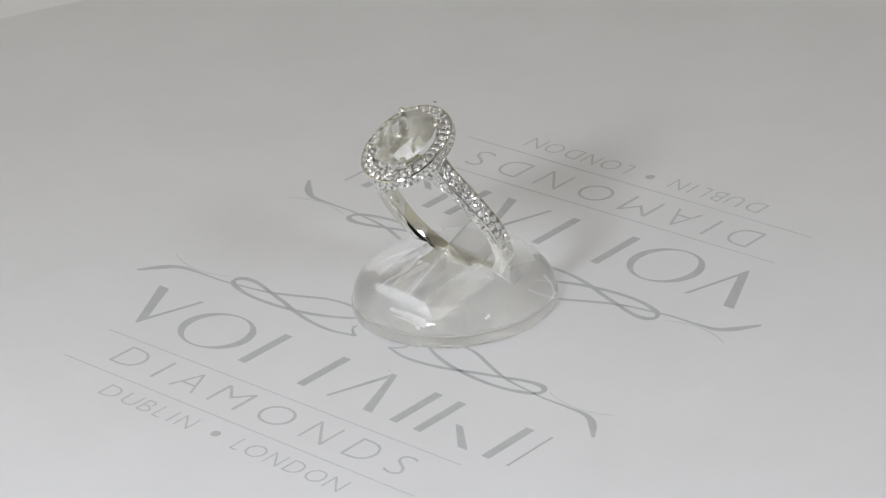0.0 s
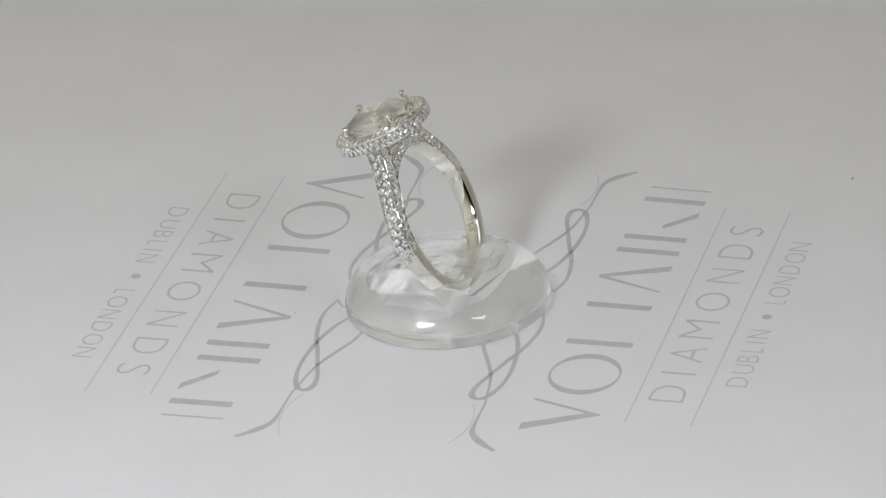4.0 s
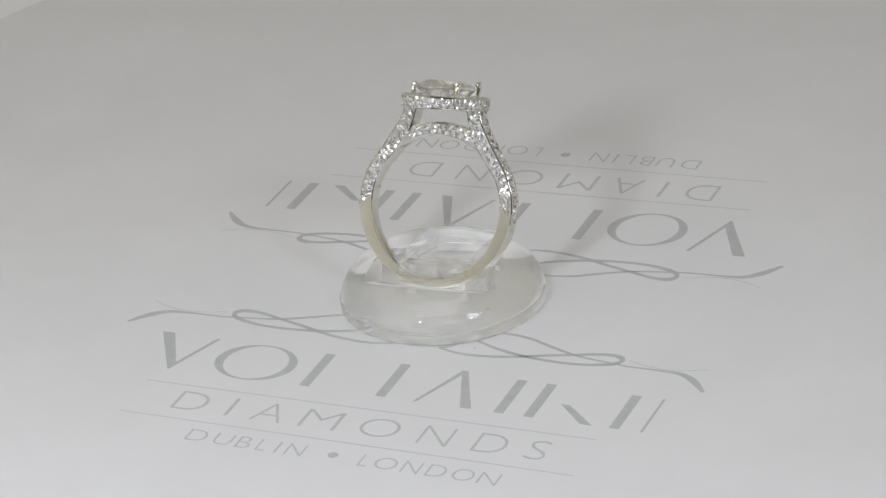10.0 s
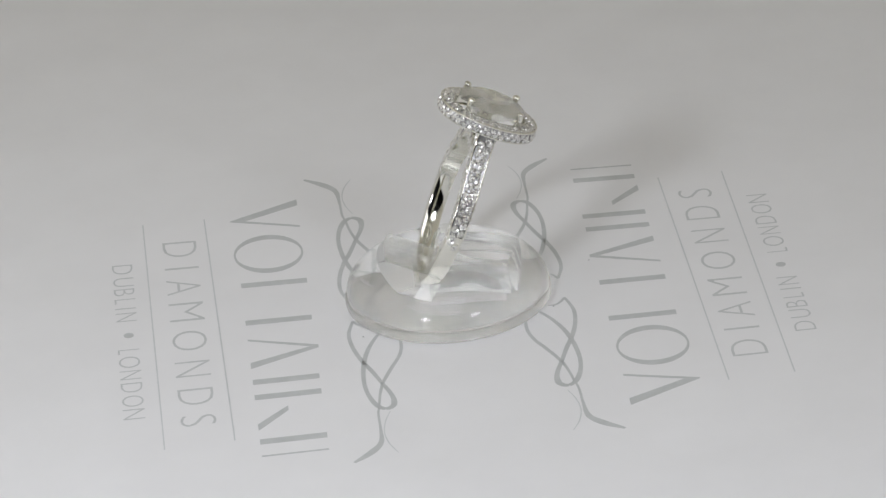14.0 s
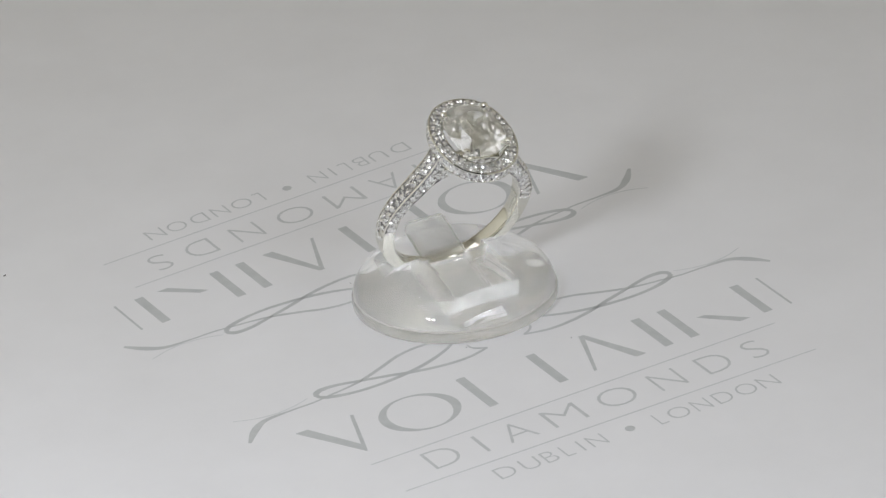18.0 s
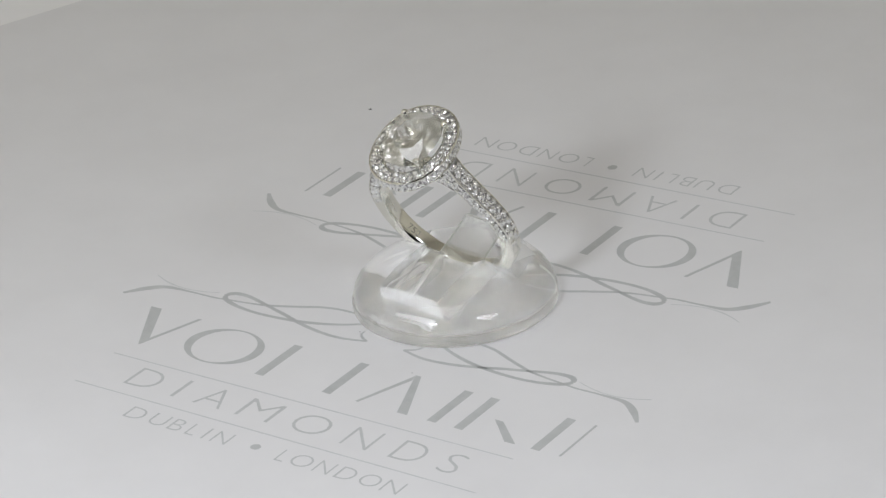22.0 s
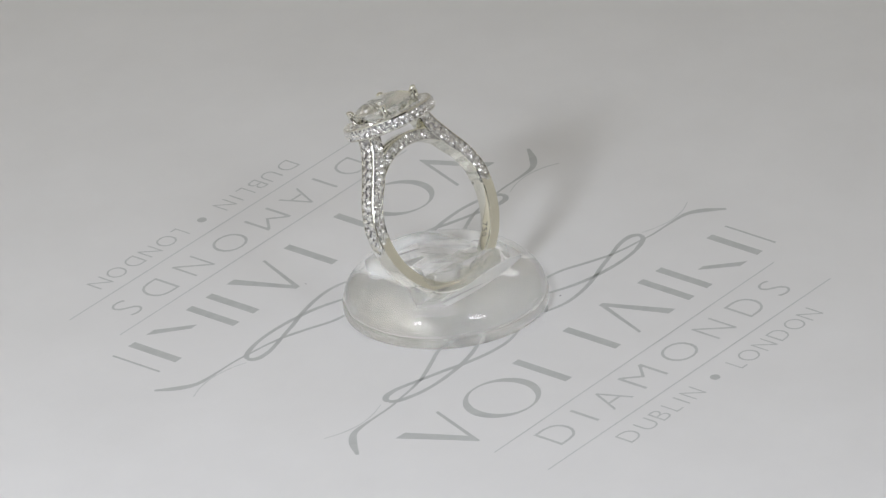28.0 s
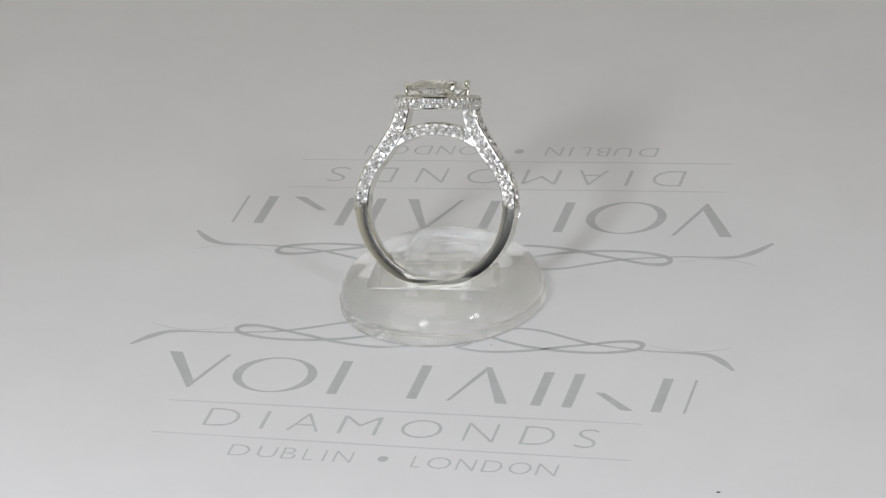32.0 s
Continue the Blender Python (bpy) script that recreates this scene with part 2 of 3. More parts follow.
TOP, BASE = -16.75, -24.72   # upper and lower edge of the large row of shapes
LARGE = [
    ("bar_shape", lambda: slab([(-30.0, TOP), (-28.4, TOP), (-24.95, -23.6), (-25.35, -25.15)], 0.004, INK_TOP)),
    ("bar_shape", lambda: slab([(-22.85, TOP), (-22.4, TOP), (-25.2, -25.15), (-25.5, -24.55)], 0.004, INK_TOP + 0.004)),
    ("oval_shape", lambda: oval_ring(-15.9, -20.95, 5.0, 4.2, 3.85, 3.95)),
    ("bar_shape", lambda: bar(-8.13, BASE, -8.13, TOP, 1.2)),
    ("bar_shape", lambda: bar(1.42, BASE, 1.42, TOP, 1.2)),
    ("bar_shape", lambda: slab([(8.3, -16.4), (9.1, -16.4), (12.75, BASE), (11.35, BASE)], 0.004, INK_TOP)),
    ("bar_shape", lambda: slab([(8.35, -16.6), (8.65, -17.5), (5.95, BASE), (5.55, BASE)], 0.004, INK_TOP + 0.004)),
    ("bar_shape", lambda: bar(16.05, BASE, 16.05, TOP, 1.2)),
    ("bar_shape", lambda: bar(19.7, BASE, 19.7, TOP, 1.2)),
    ("bar_shape", lambda: slab([(22.3, -20.9), (23.4, -20.9), (27.5, BASE), (26.0, BASE)], 0.004, INK_TOP)),
    ("bar_shape", lambda: bar(30.1, BASE, 30.1, TOP, 1.2)),
    ("bar_shape", lambda: bar(33.4, BASE, 33.4, TOP, 0.3)),
]
for name, make in LARGE:
    both(name, make, INK)

for x0, y0, x1, y1 in ((-26.5, -28.2, 29.1, -27.65), (-26.3, -35.85, 29.5, -35.8)):
    both("rule", lambda: bar(x0, y0, x1, y1, 0.17), FAINT_INK, "fine pale printed rule")

FLOURISH = [
    ([(-36.2, -15.1), (-34.3, -12.9), (-32.2, -11.5), (-28.9, -11.2), (-25.5, -11.1), (-23.5, -10.8), (-20.2, -10.3), (-17.5, -9.6), (-14.3, -8.3), (-11.5, -7.1), (-8.5, -6.6), (-4.5, -6.9), (-1.0, -7.6)],
     (0.35, 0.85, 0.6, 0.3, 0.25, 0.25, 0.3, 0.4, 0.42, 0.4, 0.35, 0.3, 0.2)),
    ([(-24.35, -10.1), (-24.05, -9.4), (-23.1, -8.95), (-21.0, -9.05), (-17.5, -10.0), (-14.6, -10.8), (-11.8, -11.7), (-8.3, -12.4), (-4.9, -12.5), (-1.7, -11.75)],
     (0.5, 0.65, 0.65, 0.5, 0.45, 0.5, 0.5, 0.45, 0.4, 0.3)),
    ([(-24.35, -10.1), (-23.6, -10.85), (-22.0, -11.45), (-19.9, -11.85), (-17.2, -11.95), (-13.8, -11.65), (-10.5, -11.0), (-7.4, -9.9), (-5.0, -8.6), (-3.0, -7.0)],
     (0.5, 0.6, 0.55, 0.45, 0.45, 0.5, 0.5, 0.42, 0.35, 0.2)),
    ([(-1.7, -11.75), (-2.6, -11.3), (-3.3, -10.6), (-3.4, -9.7)], (0.3, 0.3, 0.25, 0.15)),
]
MIRROR = 0.95   # the flourish repeats itself mirrored about this line
for pts, wid in FLOURISH:
    pts = [(MIRROR + 0.975 * (x - MIRROR), y - 0.4) for x, y in pts]
    both("flourish_stroke", lambda: stroke(pts, [1.12 * w for w in wid]), INK)
    both("flourish_stroke", lambda: stroke([(2 * MIRROR - x, y + 0.2 + max(0.0, 0.04 * (-3 - x))) for x, y in pts], [1.12 * w for w in wid]), INK)
HAIR = [(-34.4, -9.9), (-32.2, -10.8), (-29.6, -11.2), (-27.0, -10.9), (-24.8, -10.2)]
both("flourish_hairline", lambda: stroke(HAIR, (0.1, 0.14, 0.14, 0.12, 0.1)), FAINT_INK)
both("flourish_hairline", lambda: stroke([(2 * MIRROR - 0.4 - x, y + 1.2) for x, y in HAIR], (0.1, 0.14, 0.14, 0.12, 0.1)), FAINT_INK)


def glyph(ch, x0, x1, y0, y1, thin):
    """A letter of the built-in font, set to the given box (mm)."""
    cu = bpy.data.curves.new("letter", "FONT")
    cu.body, cu.size, cu.resolution_u, cu.offset = ch, 1.0, 4, -thin
    ob = new("letter_curve", cu)
    me = ob.evaluated_get(bpy.context.evaluated_depsgraph_get()).to_mesh()
    bm = bmesh.new()
    bm.from_mesh(me)
    bpy.data.objects.remove(ob)
    bpy.data.curves.remove(cu)
    xs, ys = [v.co.x for v in bm.verts], [v.co.y for v in bm.verts]
    for v in bm.verts:
        v.co = (((v.co.x - min(xs)) / (max(xs) - min(xs)) * (x1 - x0) + x0) * MM,
                ((v.co.y - min(ys)) / (max(ys) - min(ys)) * (y1 - y0) + y0) * MM, INK_TOP * MM)
    return bm


WORDS = [
    ("DIAMONDS", -33.55, -29.4, 0.02, ((-21.2, -17.2), (-14.45, -13.95), (-11.3, -7.4), (-5.3, -0.7), (1.8, 6.65), (9.3, 13.0), (15.9, 19.75), (22.2, 24.7))),
    ("DUBLIN", -40.0, -37.5, 0.016, ((-16.4, -13.95), (-13.05, -10.8), (-10.2, -8.45), (-7.65, -6.4), (-5.35, -5.05), (-4.1, -1.95))),
    ("LONDON", -40.1, -37.55, 0.016, ((4.95, 6.1), (6.7, 9.45), (10.1, 12.25), (13.05, 15.35), (16.05, 18.7), (19.25, 21.65))),
]
for word, y0, y1, thin, slots in WORDS:
    for ch, (x0, x1) in zip(word, slots):
        both("letter", lambda: glyph(ch, x0 + 0.2, x1 + 0.15, y0 - 0.12, y1 - 0.12, thin), SMALL_INK)
both("dot", lambda: slab([(1.7 + 0.62 * math.cos(k * math.pi / 8), -38.78 + 0.62 * math.sin(k * math.pi / 8)) for k in range(16)], 0.004, INK_TOP), INK)

# ---- ring ----
RING_REST = pose(-0.96 * MM, 1.0 * MM, 12.0 * MM) @ Euler((0, 0, radians(-2.06))).to_matrix().to_4x4() @ Euler((radians(-24.9), 0, 0)).to_matrix().to_4x4() @ Euler((0, radians(-2.72), 0)).to_matrix().to_4x4()
ring = tagged(empty("ring"), "white gold ring with oval diamond and pave halo, leaning in stand", "ring")


def lower_band():
    rings = []
    n = 72
    for i in range(n + 1):
        a = radians(178.5 + 183.0 * i / n)
        low = max(0.0, -math.sin(a))
        ro, ri, w = 9.96, 8.32 + 0.38 * low ** 2 + 0.018 * math.sin(9 * a + 0.6), 1.95
        mid = (ro + ri) / 2
        sec = []
        for r, y in ((ro - 0.12, -w / 2), (ro, -w / 2 + 0.12), (ro + 0.05, -0.4), (ro + 0.06, 0.0), (ro + 0.05, 0.4), (ro, w / 2 - 0.12), (ro - 0.12, w / 2),
                     (mid, w / 2 + 0.035), (ri + 0.1, w / 2), (ri + 0.02, w / 2 - 0.12), (ri - 0.05, 0.42), (ri - 0.07, 0.0), (ri - 0.05, -0.42), (ri + 0.02, -w / 2 + 0.12), (ri + 0.1, -w / 2), (mid, -w / 2 - 0.035)):
            sec.append((r * math.cos(a), y, r * math.sin(a)))
        rings.append(sec)
    return crease(part("band", loft(rings), GOLD, ring, "polished plain lower band", True), 30)


lower_band()

# outer and inner edge of the shoulder in the ring's plane: x, z, x, z, width
SHOULDER = spline([(9.95, -0.35, 8.32, -0.35, 1.95), (9.75, 1.9, 8.12, 1.7, 2.05), (8.78, 4.4, 7.15, 3.95, 2.1), (7.38, 6.6, 5.8, 5.65, 2.15),
                   (6.0, 8.8, 4.42, 7.75, 2.2), (5.28, 10.2, 3.65, 9.6, 2.2), (4.92, 11.5, 3.2, 11.5, 2.2)], 8)


def gem_mesh(name):
    """A small round brilliant of unit radius: table, star, kites and a pointed pavilion."""
    bm = bmesh.new()
    table = [bm.verts.new((0.56 * math.cos(2 * math.pi * k / 8), 0.56 * math.sin(2 * math.pi * k / 8), 0.34)) for k in range(8)]
    mid = [bm.verts.new((0.82 * math.cos(2 * math.pi * (k + 0.5) / 8), 0.82 * math.sin(2 * math.pi * (k + 0.5) / 8), 0.2)) for k in range(8)]
    edge = [bm.verts.new((math.cos(2 * math.pi * k / 16), math.sin(2 * math.pi * k / 16), 0.0)) for k in range(16)]
    low = [bm.verts.new((math.cos(2 * math.pi * k / 16), math.sin(2 * math.pi * k / 16), -0.06)) for k in range(16)]
    tip = bm.verts.new((0, 0, -0.86))
    for v in table + mid:
        v.co += Vector([random.uniform(-0.06, 0.06) for _ in range(3)])
    bm.faces.new(table)
    for k in range(8):
        j = (k + 1) % 8
        bm.faces.new((table[k], mid[k], table[j]))
        bm.faces.new((table[k], edge[2 * k], mid[k]))
        bm.faces.new((table[k], mid[k - 1], edge[2 * k]))
        bm.faces.new((mid[k], edge[2 * k], edge[2 * k + 1]))
        bm.faces.new((mid[k], edge[2 * k + 1], edge[(2 * k + 2) % 16]))
        bm.faces.new((low[2 * k], tip, low[2 * k + 1]))
        bm.faces.new((low[2 * k + 1], tip, low[(2 * k + 2) % 16]))
    for k in range(16):
        j = (k + 1) % 16
        bm.faces.new((edge[k], low[k], low[j], edge[j]))
    bmesh.ops.recalc_face_normals(bm, faces=bm.faces)
    me = bpy.data.meshes.new(name)
    bm.to_mesh(me)
    bm.free()
    me.materials.append(DIAMOND)
    return me


GEMS = [gem_mesh("small_diamond") for _ in range(4)]
BEADS = []


def set_stone(at, out, along, radius, parent, spin=0.0):
    """A small diamond sunk into the metal at a place (mm), facing out."""
    z = Vector(out).normalized()
    x = (Vector(along) - z * Vector(along).dot(z)).normalized()
    m = Matrix((x, z.cross(x), z)).transposed().to_4x4()
    tilt = Euler((random.uniform(-0.35, 0.35), random.uniform(-0.35, 0.35), spin + random.uniform(0, 6.28))).to_matrix().to_4x4()
    return piece("small_diamond", random.choice(GEMS), parent, Matrix.Translation(Vector(at) * MM) @ m @ tilt @ Matrix.Diagonal((radius * MM, radius * MM, radius * MM, 1)))


def shoulder(sx):
    rings = []
    for xo, zo, xi, zi, w in SHOULDER:
        o, i = np.array([xo, zo]), np.array([xi, zi])
        d = (o - i) / np.linalg.norm(o - i)
        h = w / 2
        sec = []
        # raised rails along the four edges, sunken floors between
        for k, y in ((o - 0.01 * d, -h + 0.02), (o + 0.04 * d, -h + 0.06), (o + 0.04 * d, -h + 0.17), (o - 0.10 * d, -h + 0.22), (o - 0.04 * d, 0), (o - 0.10 * d, h - 0.22),
                     (o + 0.04 * d, h - 0.17), (o + 0.04 * d, h - 0.06), (o - 0.01 * d, h - 0.02), (o - 0.08 * d, h), (o - 0.13 * d, h - 0.09), (i + 0.14 * d, h - 0.09), (i + 0.08 * d, h),
                     (i, h - 0.05), (i, -h + 0.05), (i + 0.08 * d, -h), (i + 0.14 * d, -h + 0.09), (o - 0.13 * d, -h + 0.09), (o - 0.08 * d, -h)):
            sec.append((sx * k[0], y, k[1]))
        rings.append(sec)
    ob = crease(part("shoulder", loft(rings), GOLD, ring, "pave-set shoulder with polished rails", True), 55)
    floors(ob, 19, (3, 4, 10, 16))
    pts = np.array(SHOULDER)
    mid = (pts[:, :2] + pts[:, 2:4]) / 2
    s = np.concatenate([[0], np.cumsum(np.linalg.norm(np.diff(mid, axis=0), axis=1))])
    so = np.concatenate([[0], np.cumsum(np.linalg.norm(np.diff(pts[:, :2], axis=0), axis=1))])

    def at(v, table):
        return np.array([np.interp(v, table, pts[:, c]) for c in range(5)])

    def frame_at(v, table):
        q, q2 = at(v, table), at(min(v + 0.05, table[-1]), table)
        q1 = at(max(v - 0.05, 0), table)
        t = (q2 - q1)[:2] / np.linalg.norm((q2 - q1)[:2])
        return q, t

    # outer face: two staggered rows
    v, k = 0.5, 0
    while v < so[-1] - 0.25:
        q, t = frame_at(v, so)
        d = (q[:2] - q[2:4]) / np.linalg.norm(q[:2] - q[2:4])
        y = 0.40 if k % 2 else -0.40
        at3 = (sx * (q[0] + 0.05 * d[0]), y, q[1] + 0.05 * d[1])
        set_stone(at3, (sx * d[0], 0.22 * (1 if y > 0 else -1), d[1]), (sx * t[0], 0, t[1]), 0.49, ob)
        BEADS.append(((sx * (q[0] + 0.03 * d[0]), -y * 1.45, q[1] + 0.03 * d[1]), 0.14))
        BEADS.append(((sx * (q[0] + 0.04 * d[0] + 0.42 * t[0]), -y * 0.1, q[1] + 0.04 * d[1] + 0.42 * t[1]), 0.12))
        v += 0.52
        k += 1
    for k, a in enumerate((-3.4, -6.6)):
        c, e = math.cos(radians(a)), math.sin(radians(a))
        y = 0.40 if k % 2 else -0.40
        set_stone((sx * 9.98 * c, y, 9.98 * e), (sx * c, 0.2 * (1 if y > 0 else -1), e), (-sx * e, 0, c), 0.53, ob)
        BEADS.append(((sx * 9.99 * c, -y * 1.45, 9.99 * e), 0.14))
    # both sides: two staggered rows
    for side in (-1, 1):
        v, k = 0.4, 0
        while v < s[-1] - 0.2:
            q, t = frame_at(v, s)
            f = 0.33 if k % 2 else 0.67
            c = q[:2] * f + q[2:4] * (1 - f)
            y = side * (q[4] / 2 - 0.03)
            set_stone((sx * c[0], y, c[1]), (0, side, 0), (sx * t[0], 0, t[1]), 0.42, ob)
            g = q[:2] * (1 - f) + q[2:4] * f
            BEADS.append(((sx * g[0], side * (q[4] / 2 - 0.05), g[1]), 0.13))
            v += 0.44
            k += 1
    return ob


shoulder(1)
shoulder(-1)


def bridge():
    rings = []
    for i in range(41):
        a = radians(50 + 80 * i / 40)
        ri, ro, h = 8.32, 9.85, 1.0
        sec = []
        for r, y in ((ro, -h + 0.05), (ro + 0.05, -h + 0.2), (ro + 0.05, h - 0.2), (ro, h - 0.05), (ro - 0.16, h), (ro - 0.22, h - 0.1), (ri + 0.2, h - 0.1), (ri + 0.14, h),
                     (ri, h - 0.08), (ri, -h + 0.08), (ri + 0.14, -h), (ri + 0.2, -h + 0.1), (ro - 0.22, -h + 0.1), (ro - 0.16, -h)):
            sec.append((r * math.cos(a), y, r * math.sin(a)))
        rings.append(sec)
    ob = crease(part("bridge", loft(rings), GOLD, ring, "arched pave-set bridge under the head", True), 25)
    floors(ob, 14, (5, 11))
    for side in (-1, 1):
        for k in range(19):
            a = radians(63 + 54 * k / 18)
            r = 8.83 if k % 2 else 9.36
            set_stone((r * math.cos(a), side * 0.97, r * math.sin(a)), (0, side, 0), (1, 0, 0), 0.40, ob)
            r = 9.36 if k % 2 else 8.83
            BEADS.append(((r * math.cos(a), side * 0.95, r * math.sin(a)), 0.13))
    return ob


bridge()

HX, HY, HZ = 5.0, 6.05, 13.0   # half axes and top of the halo


def oval(rx, ry, a):
    """A slightly squared oval."""
    c, s = math.cos(a), math.sin(a)
    k = (abs(c) ** 2.15 + abs(s) ** 2.15) ** (-1 / 2.15)
    return rx * c * k, ry * s * k


def halo():
    rings = []
    n = 96
    for i in range(n):
        a = 2 * math.pi * i / n
        sec = []
        for inset, z in ((0.12, 11.42), (0.0, 11.5), (-0.03, 11.62), (0.1, 11.68), (0.1, 12.72), (-0.03, 12.78), (-0.04, 12.92), (0.05, 13.0), (0.16, 12.98), (0.22, 12.9),
                         (1.5, 12.98), (1.54, 13.06), (1.66, 13.06), (1.72, 12.95), (1.72, 11.9), (1.5, 11.45)):
            x, y = oval(HX - inset, HY - inset, a)
            sec.append((x, y, z))
        rings.append(sec)
    ob = crease(part("halo", loft(rings, closed=True), GOLD, ring, "oval halo rimmed in polished white gold", True), 25)
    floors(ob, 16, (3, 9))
    # top row and side row
    for rx, ry, z, out_z, count, r in ((HX - 0.55, HY - 0.55, 12.95, 1.0, 36, 0.43), (HX - 1.18, HY - 1.18, 13.0, 1.0, 34, 0.38), (HX - 0.04, HY - 0.04, 11.95, 0.0, 44, 0.37), (HX - 0.04, HY - 0.04, 12.45, 0.0, 44, 0.35)):
        fine = [oval(rx, ry, 2 * math.pi * k / 720) for k in range(721)]
        s = np.concatenate([[0], np.cumsum([math.dist(p, q) for p, q in zip(fine, fine[1:])])])
        for k in range(count):
            j = int(np.searchsorted(s, s[-1] * ((k + (0.5 if z > 12.3 and not out_z else 0.0)) / count))) % 720
            x, y = fine[j]
            tx, ty = fine[(j + 3) % 720][0] - x, fine[(j + 3) % 720][1] - y
            nrm = Vector((ty, -tx, 0)).normalized()
            out = Vector((0, 0, 1)) + nrm * 0.08 if out_z else nrm
            set_stone((x, y, z), out, (tx, ty, 0), r, ob)
            j = int(np.searchsorted(s, s[-1] * (k + 0.5) / count))
            x, y = fine[j % 720]
            tx, ty = fine[(j + 3) % 720][0] - x, fine[(j + 3) % 720][1] - y
            nrm = Vector((ty, -tx, 0)).normalized()
            for e in (-0.36, 0.36):
                if out_z:
                    BEADS.append(((x + nrm.x * e, y + nrm.y * e, z + 0.03), 0.1))
                else:
                    BEADS.append(((x + nrm.x * 0.0, y + nrm.y * 0.0, z + e * 0.6), 0.09))
    return ob


halo()


def oval_brilliant():
    """The centre stone: oval brilliant with table, star, bezel and girdle facets."""
    bm = bmesh.new()
    rx, ry, zg = 3.4, 4.12, 13.95

    def ring_of(f, z, n, off=0.0, wander=0.0):
        made = []
        for k in range(n):
            a, u = 2 * math.pi * (k + off) / n, 1 + random.uniform(-wander, wander)
            c, s = math.cos(a), math.sin(a)
            u *= (abs(c) ** 2.6 + abs(s) ** 2.6) ** (-1 / 2.6)
            made.append(bm.verts.new((rx * f * u * c * MM, ry * f * u * s * MM, (z + 2.2 * random.uniform(-wander, wander)) * MM)))
        return made

    n, m = 8, 16
    table = ring_of(0.57, zg + 0.9, n)
    star = ring_of(0.78, zg + 0.57, n, 0.5, 0.02)
    top = ring_of(1.0, zg + 0.05, m)
    low = ring_of(1.0, zg - 0.05, m)
    upper = ring_of(0.70, zg - 0.92, m, 0.5, 0.03)
    mid = ring_of(0.36, zg - 1.85, n, 0.5, 0.04)
    tip = bm.verts.new((0, 0, (zg - 2.66) * MM))
    bm.faces.new(table)
    for k in range(n):
        j = (k + 1) % n
        bm.faces.new((table[k], star[k], table[j]))
        bm.faces.new((table[k], top[2 * k], star[k]))
        bm.faces.new((table[k], star[k - 1], top[2 * k]))
        bm.faces.new((star[k], top[2 * k], top[2 * k + 1]))
        bm.faces.new((star[k], top[2 * k + 1], top[(2 * k + 2) % m]))
        bm.faces.new((upper[2 * k], mid[k], upper[2 * k + 1]))
        bm.faces.new((upper[2 * k + 1], mid[k], mid[j]))
        bm.faces.new((upper[2 * k + 1], mid[j], upper[(2 * k + 2) % m]))
        bm.faces.new((mid[k], tip, mid[j]))
    for k in range(m):
        j = (k + 1) % m
        bm.faces.new((top[k], low[k], low[j], top[j]))
        bm.faces.new((low[k], upper[k], low[j]))
        bm.faces.new((low[j], upper[k], upper[j]))
    return part("centre_diamond", bm, CENTRE, ring, "large clear oval brilliant-cut diamond")


oval_brilliant()


def prong(px, py, tip):
    path = spline([(px * 0.92, py * 0.92, 12.3), (px * 1.0, py * 1.0, 13.0), (px * 1.06, py * 1.06, tip - 1.0), (px * 1.05, py * 1.05, tip - 0.55), (px * 0.99, py * 0.99, tip)], 5)
    rings = []
    for i, p in enumerate(path):
        r = 0.3 if i < len(path) - 6 else (0.31, 0.38, 0.46, 0.47, 0.39, 0.16)[i - len(path) + 6]
        a, b = path[max(i - 1, 0)], path[min(i + 1, len(path) - 1)]
        z = Vector(b - a).normalized()
        x = z.cross(Vector((-py, px, 0))).normalized()
        y = z.cross(x)
        rings.append([tuple(Vector(p) + r * (math.cos(k * math.pi / 5) * x + math.sin(k * math.pi / 5) * y)) for k in range(10)])
    return part("prong", loft(rings), GOLD, ring, "", True)


for px, py, tip in ((2.66, 3.06, 14.82), (-2.68, 2.96, 14.75), (2.6, -2.86, 14.72), (-2.72, -2.94, 14.5)):
    prong(px, py, tip)


def grains():
    """Tiny raised metal beads that hold the stones."""
    verts, faces = [], []
    for (x, y, z), r in BEADS:
        n = len(verts)
        for dx, dy, dz in ((1, 0, 0), (-1, 0, 0), (0, 1, 0), (0, -1, 0), (0, 0, 1), (0, 0, -1)):
            verts.append(((x + dx * r) * MM, (y + dy * r) * MM, (z + dz * r) * MM))
        for a, b, c in ((0, 2, 4), (2, 1, 4), (1, 3, 4), (3, 0, 4), (2, 0, 5), (1, 2, 5), (3, 1, 5), (0, 3, 5)):
            faces.append((n + a, n + b, n + c))
    me = bpy.data.meshes.new("setting_metal")
    me.from_pydata(verts, [], faces)
    me.polygons.foreach_set("use_smooth", [True] * len(faces))
    tagged(finish(new("setting_metal", me), GOLD, ring, ""), kind="stuff")


grains()


def hallmark(text, start, step, size):
    """Small stamped figures on the inside of the band."""
    for k, ch in enumerate(text):
        a = radians(start + k * step)
        bm = glyph(ch, -size * 0.3, size * 0.3, -size / 2, size / 2, 0.0)
        r = (8.33 + 0.38 * max(0, -math.sin(a)) ** 2 + 0.018 * math.sin(9 * a + 0.6) - 0.082) * MM
        n = Vector((-math.cos(a), 0, -math.sin(a)))
        up = Vector((0, -1, 0))
        m = Matrix((up.cross(n), up, n)).transposed().to_4x4()
        bmesh.ops.transform(bm, verts=bm.verts, matrix=Matrix.Translation((r * math.cos(a), 0, r * math.sin(a))) @ m)
        part("hallmark_figure", bm, ENGRAVED, ring)


hallmark("750", -36.5, -4.3, 0.82)

